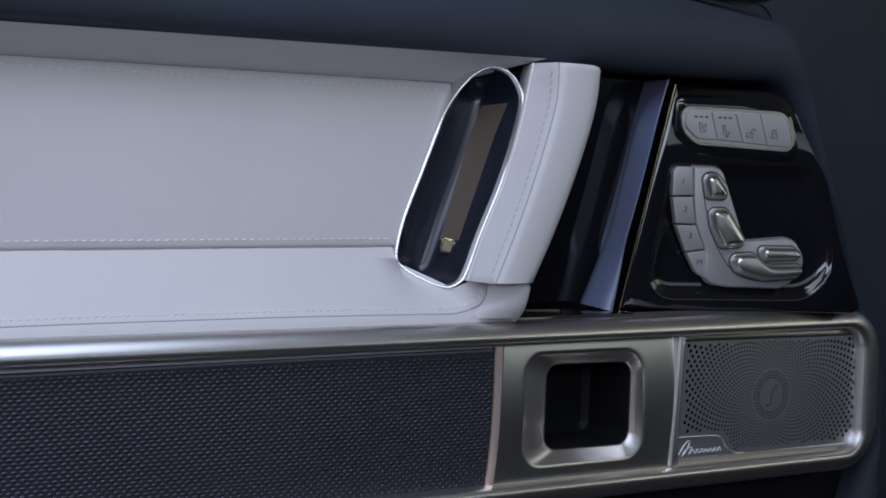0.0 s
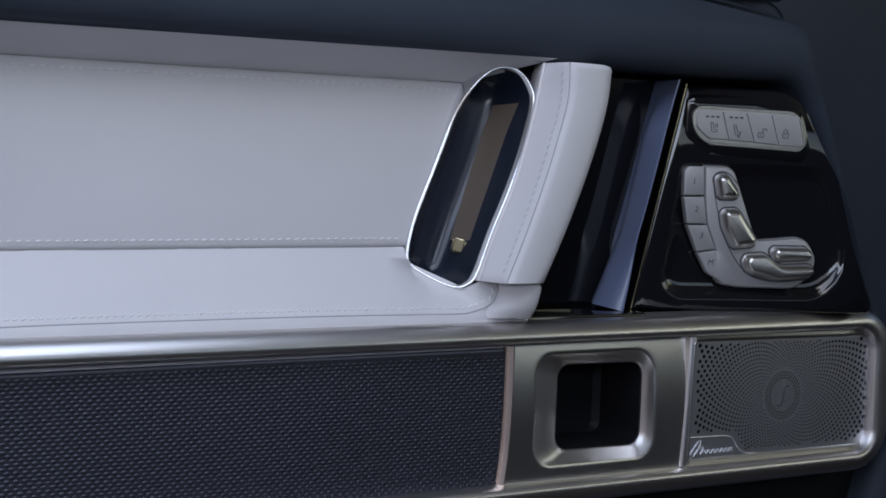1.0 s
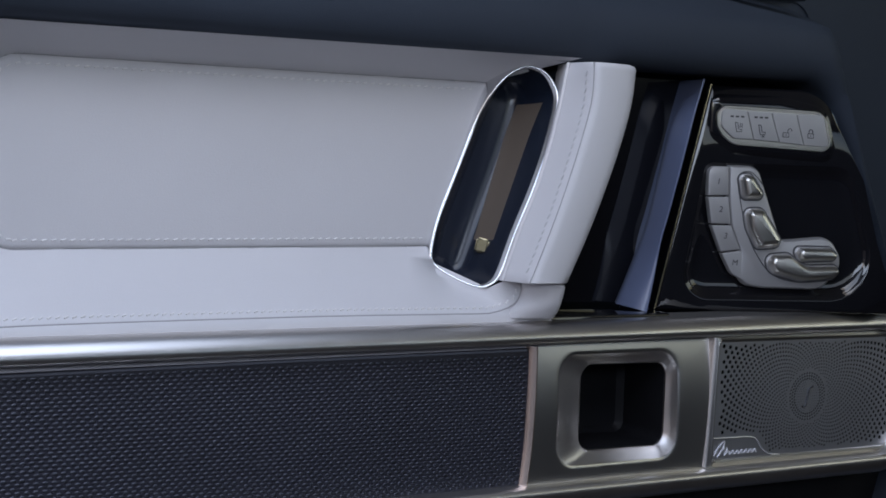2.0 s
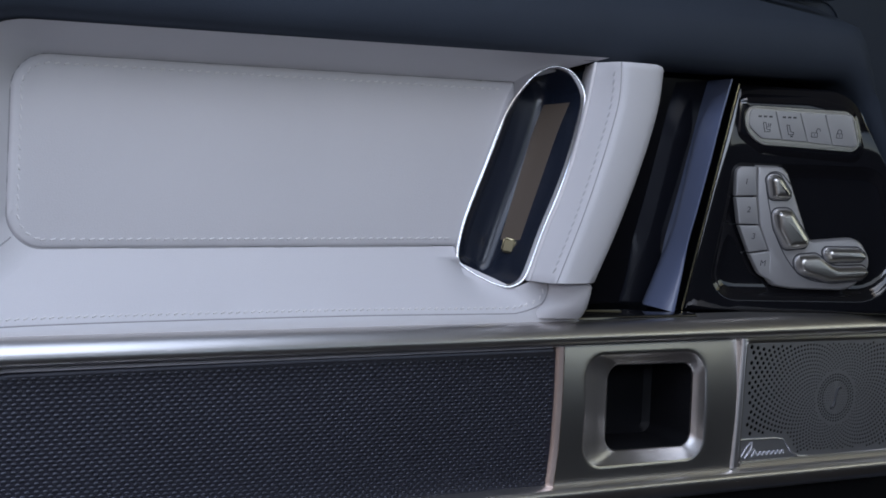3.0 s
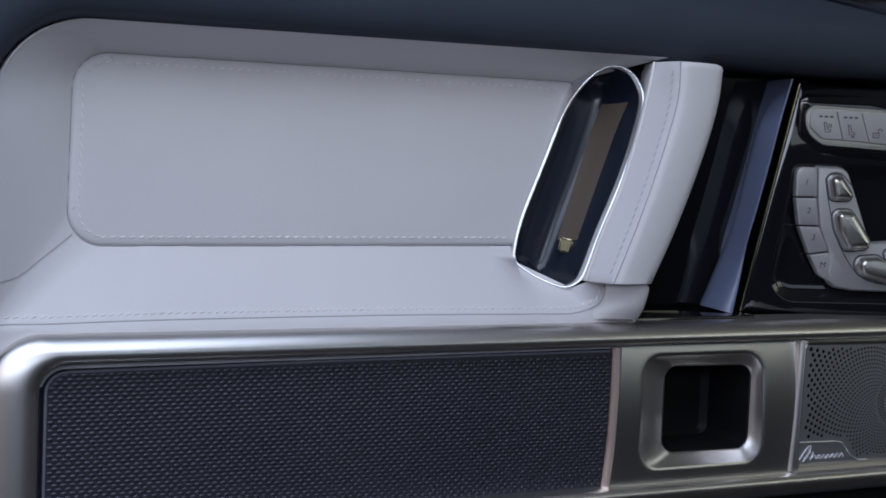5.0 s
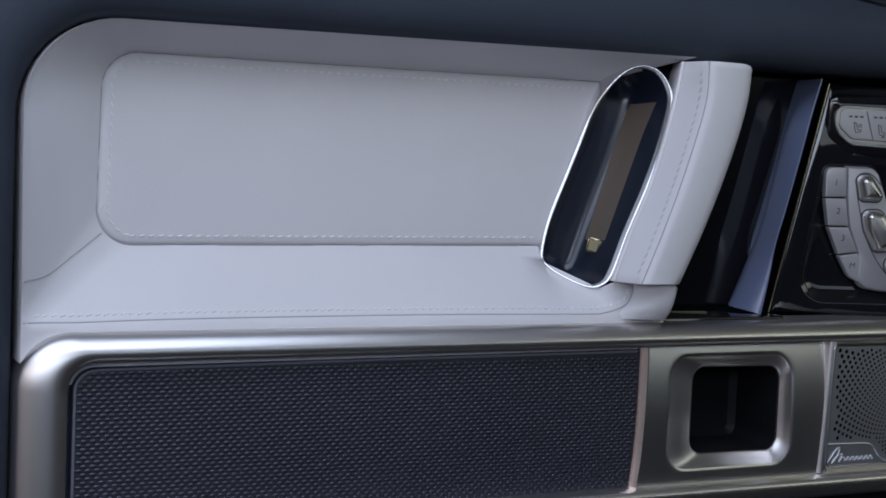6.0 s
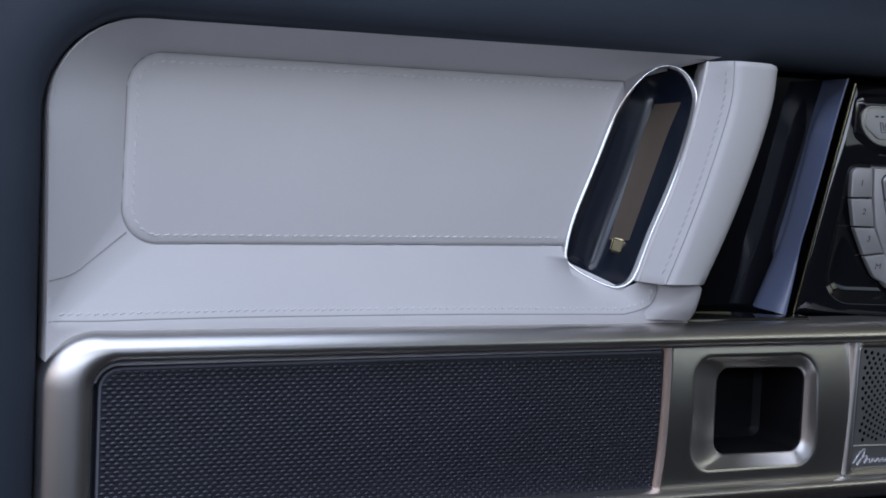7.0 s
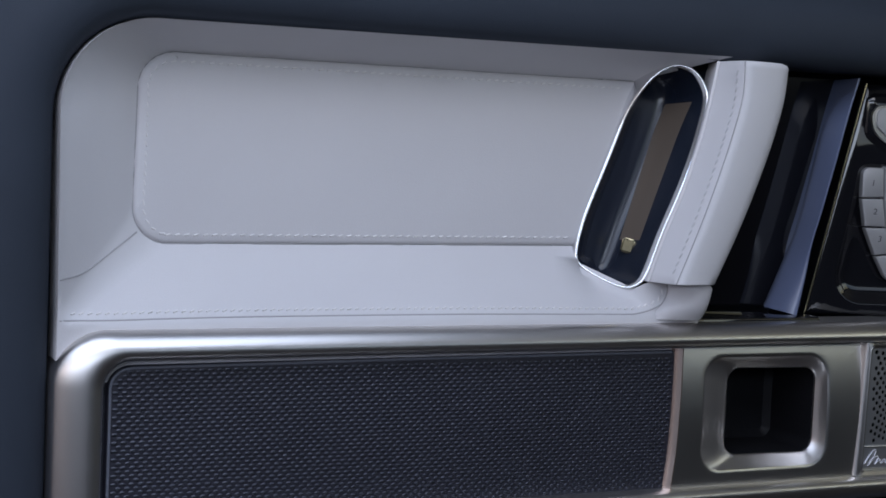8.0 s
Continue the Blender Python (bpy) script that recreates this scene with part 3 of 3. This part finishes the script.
# ---- gloss black surround, fin and switches ----
def black_surround():
    top = thing("gloss_surround", (0.6, 0.0, 0.904), "piano black surround with a dark blue fin", "door trim")
    l = curve_points([(647, 1060), (629.8, 1032), (623, 1007), (614.3, 973), (608.2, 954), (597.8, 930), (588.5, 910)], 24)
    r = curve_points([(639, 1060), (631.6, 1036), (624, 1007), (614.4, 973), (608, 952), (603.6, 928), (599, 906.5)], 24)
    rows = []
    for i, p in enumerate(l):
        start = 500 + (p.y - 905) * 0.2
        rows.append([door(start + (p.x + 12 - start) * f, p.y, 26.5 - 1.5 * f) for f in (0, 0.1, 0.2, 0.3, 0.4, 0.5, 0.6, 0.7, 0.8, 0.9, 1)])
    part("base", loft(rows, closed=False), GLOSS, top, smooth=80)
    ledge = [(508, 895, 1), (612, 895, 1), (612, 906.5, 1.5), (508, 907.0, 1.5)]
    part("ledge", stack(ledge, [(0, 40), (0, -12), (-0.6, -13.5), (-1.5, -14)], seg=4), GLOSS, top, "gloss black ledge above the bezel")
    rows = []
    for p, q in zip(l, r):
        rows.append([door(p.x + 9, p.y, 27), door(p.x, p.y, 14)] + [door(p.x + (q.x - p.x) * f, p.y + (q.y - p.y) * f, 14 - 18 * f - 3.5 * math.sin(f * math.pi)) for f in (0.12, 0.25, 0.37, 0.5, 0.62, 0.75, 0.87, 1)]
                    + [door(q.x + 1.2, q.y, -4.2), door(q.x + 2.4, q.y, -2.5), door(q.x + 5, q.y, 30)])
    part("fin", loft(rows, closed=False), NAVY, top, "dark blue lacquered fin", smooth=60)


def text_mesh(body, size, at, space, thickness=0.1, shear=0.0):
    """Built-in lettering laid on a surface; returns a bmesh in world metres."""
    cu = bpy.data.curves.new("lettering", "FONT")
    cu.body, cu.size, cu.align_x, cu.align_y, cu.extrude, cu.shear = body, size, "CENTER", "CENTER", thickness, shear
    ob = bpy.data.objects.new("lettering", cu)
    scene.collection.objects.link(ob)
    me = bpy.data.meshes.new_from_object(ob.evaluated_get(bpy.context.evaluated_depsgraph_get()))
    bpy.data.objects.remove(ob)
    bm = bmesh.new()
    bm.from_mesh(me)
    bpy.data.meshes.remove(me)
    for v in bm.verts:
        v.co = space(at[0] + v.co.x, at[1] + v.co.y, at[2] - v.co.z)
    return bm


def switch_panel():
    top = thing("switch_panel", panel(120, 904, 0), "piano black switch panel above the bezel", "switch panel")
    well = [(43.5, 912.8, 18), (192, 913.5, 30), (166, 1005, 18), (60, 1005, 6)]
    outer = [(27, 904, 2), (208, 904, 6), (145, 1056.5, 32), (60, 1057.5, 3)]
    rings = [[panel(p.x, p.y, d) for p in rounded(offset(outer, o), 8, 3)] for o, d in ((0, 40), (0, 1), (-0.7, -0.8), (-2, -1.6))]
    rings += [[panel(p.x, p.y, d) for p in rounded(offset(well, o), 8, 3)] for o, d in ((6, -1.7), (3, -1.7), (1.2, -1.8), (0.3, -1.7), (-0.3, -1.4), (-0.9, -0.9), (-1.8, -0.8), (-3.2, 0.4), (-5, 1.4), (-7.5, 2.2), (-10.5, 2.7), (-14, 3))]
    part("body", loft(rings, False, True), GLOSS, top, smooth=60)
    bulge = [(62, 1024, 8), (78, 1013, 8), (153, 1009, 8), (143, 1044, 14), (110, 1050, 10), (62, 1050, 5)]
    part("bulge", stack(bulge, [(3.5, 0), (2.4, -1), (1, -2.2), (-1, -3.2), (-3.5, -3.8), (-7, -4)], panel, 8), GLOSS, top, "raised black mount of the buttons", smooth=60)
    # The edge carries its yellow highlight as colour.
    edge = [panel(27.5, 905, -1), panel(60.5, 1058, -1)]
    part("edge", tube([edge[0].lerp(edge[1], k / 8) for k in range(9)], 0.0007), GLINT_METAL, top, "thin edge painted with a yellow highlight")


def strokes(lines, at, radius, space=panel, bm=None, size=1.05):
    """A small printed sign: thin lines of (u, v) round a middle."""
    bm = bm or bmesh.new()
    for line in lines:
        tube([space(at[0] + u * size, at[1] + v * size, at[2]) for u, v in line], radius, 5, bm=bm)
    return bm


SEAT_SIGN = [[(-2.2, 3.2), (-1.6, 0), (-1.0, -3), (2.4, -2.6), (2.6, -1.4), (0.3, -1.2), (-0.6, 3.0), (-2.2, 3.2)]]
HEAT_SIGN = [[(1.0, 2.6), (1.5, 1.7), (0.9, 0.8), (1.4, 0)], [(2.3, 2.6), (2.8, 1.7), (2.2, 0.8), (2.7, 0)]]
COOL_SIGN = [[(0.4, -4.6), (2.0, -3.4)], [(0.4, -3.4), (2.0, -4.6)]]
LOCK_SIGN = [[(-2, -2.6), (2, -2.6), (2, 0.2), (-2, 0.2), (-2, -2.6)], [(0, -1.6), (0, -0.8)]]
SHUT_BOW = [[(-1.3, 0.2), (-1.3, 1.8), (-0.7, 2.8), (0.7, 2.8), (1.3, 1.8), (1.3, 0.2)]]
OPEN_BOW = [[(1.2, 0.2), (1.3, 1.8), (1.9, 2.8), (3.3, 2.9), (3.9, 2.0), (3.9, 1.2)]]


def button_row():
    top = thing("button_row", panel(108, 1018, -4), "silver row of four seat and lock buttons", "switch")
    frame_ = [(65.5, 1027, 14), (77, 1018.6, 14), (148.0, 1015.6, 6), (141.5, 1041.8, 10), (64, 1043.6, 7)]
    part("bezel", stack(frame_, [(1, -2), (0.9, -4.4), (0.3, -5.2), (-0.5, -5.2), (-1.1, -4.4)], panel, 8), KNOB, top, "bright rounded frame")
    xs_top, xs_bot = (66, 85.3, 102.6, 120.6, 141), (76, 90.8, 109.2, 127.1, 146.4)
    zt, zb = (1043, 1042, 1041.7, 1041.3, 1041.2), (1025, 1020.8, 1019.8, 1018.4, 1017.4)
    signs = (SEAT_SIGN + HEAT_SIGN, SEAT_SIGN + COOL_SIGN, LOCK_SIGN + OPEN_BOW, LOCK_SIGN + SHUT_BOW)
    spots = ((79.3, 1029.6), (96.1, 1028.4), (113.6, 1027), (131.6, 1027))
    for i in range(4):
        c = [(xs_bot[i] + 0.1, zb[i] + 0.7, 0.8), (xs_bot[i + 1] - 0.1, zb[i + 1] + 0.7, 0.8), (xs_top[i + 1] - 0.1, zt[i + 1] - 1.0, 0.8), (xs_top[i] + 0.1, zt[i] - 1.0, 0.8)]
        if i == 0:
            c = [(76.4, 1021.8, 5), c[1], c[2], (67.5, 1042.2, 4), (67.0, 1030, 6)]
        if i == 3:
            c[1], c[2] = (xs_bot[4] - 0.4, zb[4] + 0.8, 3), (xs_top[4] - 0.4, zt[4] - 1.0, 3)
        b = part("button", stack(c, [(0, -3), (-0.1, -5.6), (-0.4, -6.0), (-1.2, -6.1)], panel, 5), SILVER, top)
        part("sign", strokes(signs[i], (*spots[i], -6.15), 0.0003), PRINT, b, "small dark printed sign")
        if i < 2:
            for k in range(3):
                u = (74.5, 91.6)[i] + 3.75 * k
                part("indicator", stack([(u - 1.2, 1036.2, 0.2), (u + 1.2, 1036.2, 0.2), (u + 1.2, 1037.4, 0.2), (u - 1.2, 1037.4, 0.2)], [(0, -6), (0, -6.25)], panel, 2), PRINT, b, "dark indicator dash")


def knob(name, corners, height, half, parent, label):
    """A domed switch in a dark recess line; half: half its narrow width."""
    part("recess", stack(corners, [(1.7, -6.05), (1.2, -6.35), (0.6, -6.2)], panel, 6), PRINT, parent, "dark recess line")
    part("collar", stack(corners, [(0.8, -6), (0.5, -7.4), (-0.4, -8)], panel, 6), SILVER, parent)
    levels = [(0, -7)] + [(-0.8 * half * (1 - math.cos(k * math.pi / 12)), -7.5 - height * math.sin(k * math.pi / 12)) for k in range(7)]
    part(name, stack(corners, levels, panel, 6), KNOB, parent, label, smooth=75)


def seat_control():
    top = thing("seat_control", panel(105, 922, -4), "silver seat-shaped power seat control with memory buttons", "seat control")
    base = [(84, 924, 12), (104, 921.5, 16), (146, 921, 18), (161, 939, 12), (150, 957, 12), (114, 953.5, 5), (95, 1003.5, 9), (74.8, 1003.5, 0.6), (75.6, 983, 12), (78.2, 963.5, 16), (85.5, 946, 12)]
    part("base", stack(base, [(0.6, 0), (0.2, -4), (-0.8, -5.6), (-2.0, -6)], panel, 6), SILVER, top, "curved silver base")
    rims = (
        [(60.3, 983, 0.5), (75.0, 983.6, 0.5), (74.2, 1003, 0.5), (60.0, 1003, 5)],
        [(63.4, 964.2, 0.5), (77.5, 964.2, 0.5), (75.0, 982.6, 0.5), (60.3, 982.2, 0.5)],
        [(71.4, 945.2, 0.5), (84.8, 947.2, 0.5), (77.7, 963.4, 0.5), (63.6, 963.2, 0.5)],
        [(79.5, 930.5, 9), (92.5, 924.2, 0.6), (91.5, 934, 6), (85.2, 946.4, 0.5), (71.8, 944.4, 0.5)],
    )
    spots = ((67.2, 992.6), (69.7, 973.9), (73.9, 956.0), (81.4, 938))
    for c, at, sign in zip(rims, spots, "123M"):
        b = part("memory_button", stack(c, [(0, 0), (0, -5), (-0.4, -5.6), (-1.2, -5.8)], panel, 5), SILVER, top)
        part("lettering", text_mesh(sign, 5.6, (*at, -5.85), panel, 0.06, 0.15), PRINT, b, "dark printed " + ("letter" if sign == "M" else "digit"))
    line = curve_points([(98.7, 992.0), (90.9, 999.4), (83.6, 999.2), (81.0, 994.5), (82.8, 982.3), (89.7, 957.5), (100.0, 939.5), (110.9, 929.6), (128.5, 925.7), (148.5, 927.2)], 40)
    part("groove", tube([panel(p.x, p.y, -5.95) for p in line], 0.0004, 6), PRINT, top, "dark groove round the switches")
    knob("headrest_switch", [(84.5, 982, 3), (97, 982, 3), (98.5, 985.5, 3), (89.5, 998, 4), (81, 997.5, 4)], 6.5, 5.5, top, "satin chrome headrest switch")
    knob("backrest_switch", [(96, 948.4, 4), (111, 950, 3), (112.5, 955, 3), (98.5, 975, 5), (86, 974.5, 4), (88.5, 962, 20)], 7, 6.5, top, "satin chrome backrest switch")
    knob("cushion_switch", [(106, 932.5, 8), (128, 927, 14), (152, 929, 4), (156, 933, 3), (154, 937.5, 3), (131, 936.5, 14), (119, 945, 6), (103, 943.5, 5)], 7, 4.2, top, "satin chrome seat cushion switch")
    knob("length_switch", [(127, 940.5, 4), (152, 941.8, 3), (154.5, 945, 3), (149, 949.6, 3), (123, 949.4, 4)], 6.5, 3.6, top, "satin chrome seat length switch")


black_surround()
switch_panel()
button_row()
seat_control()
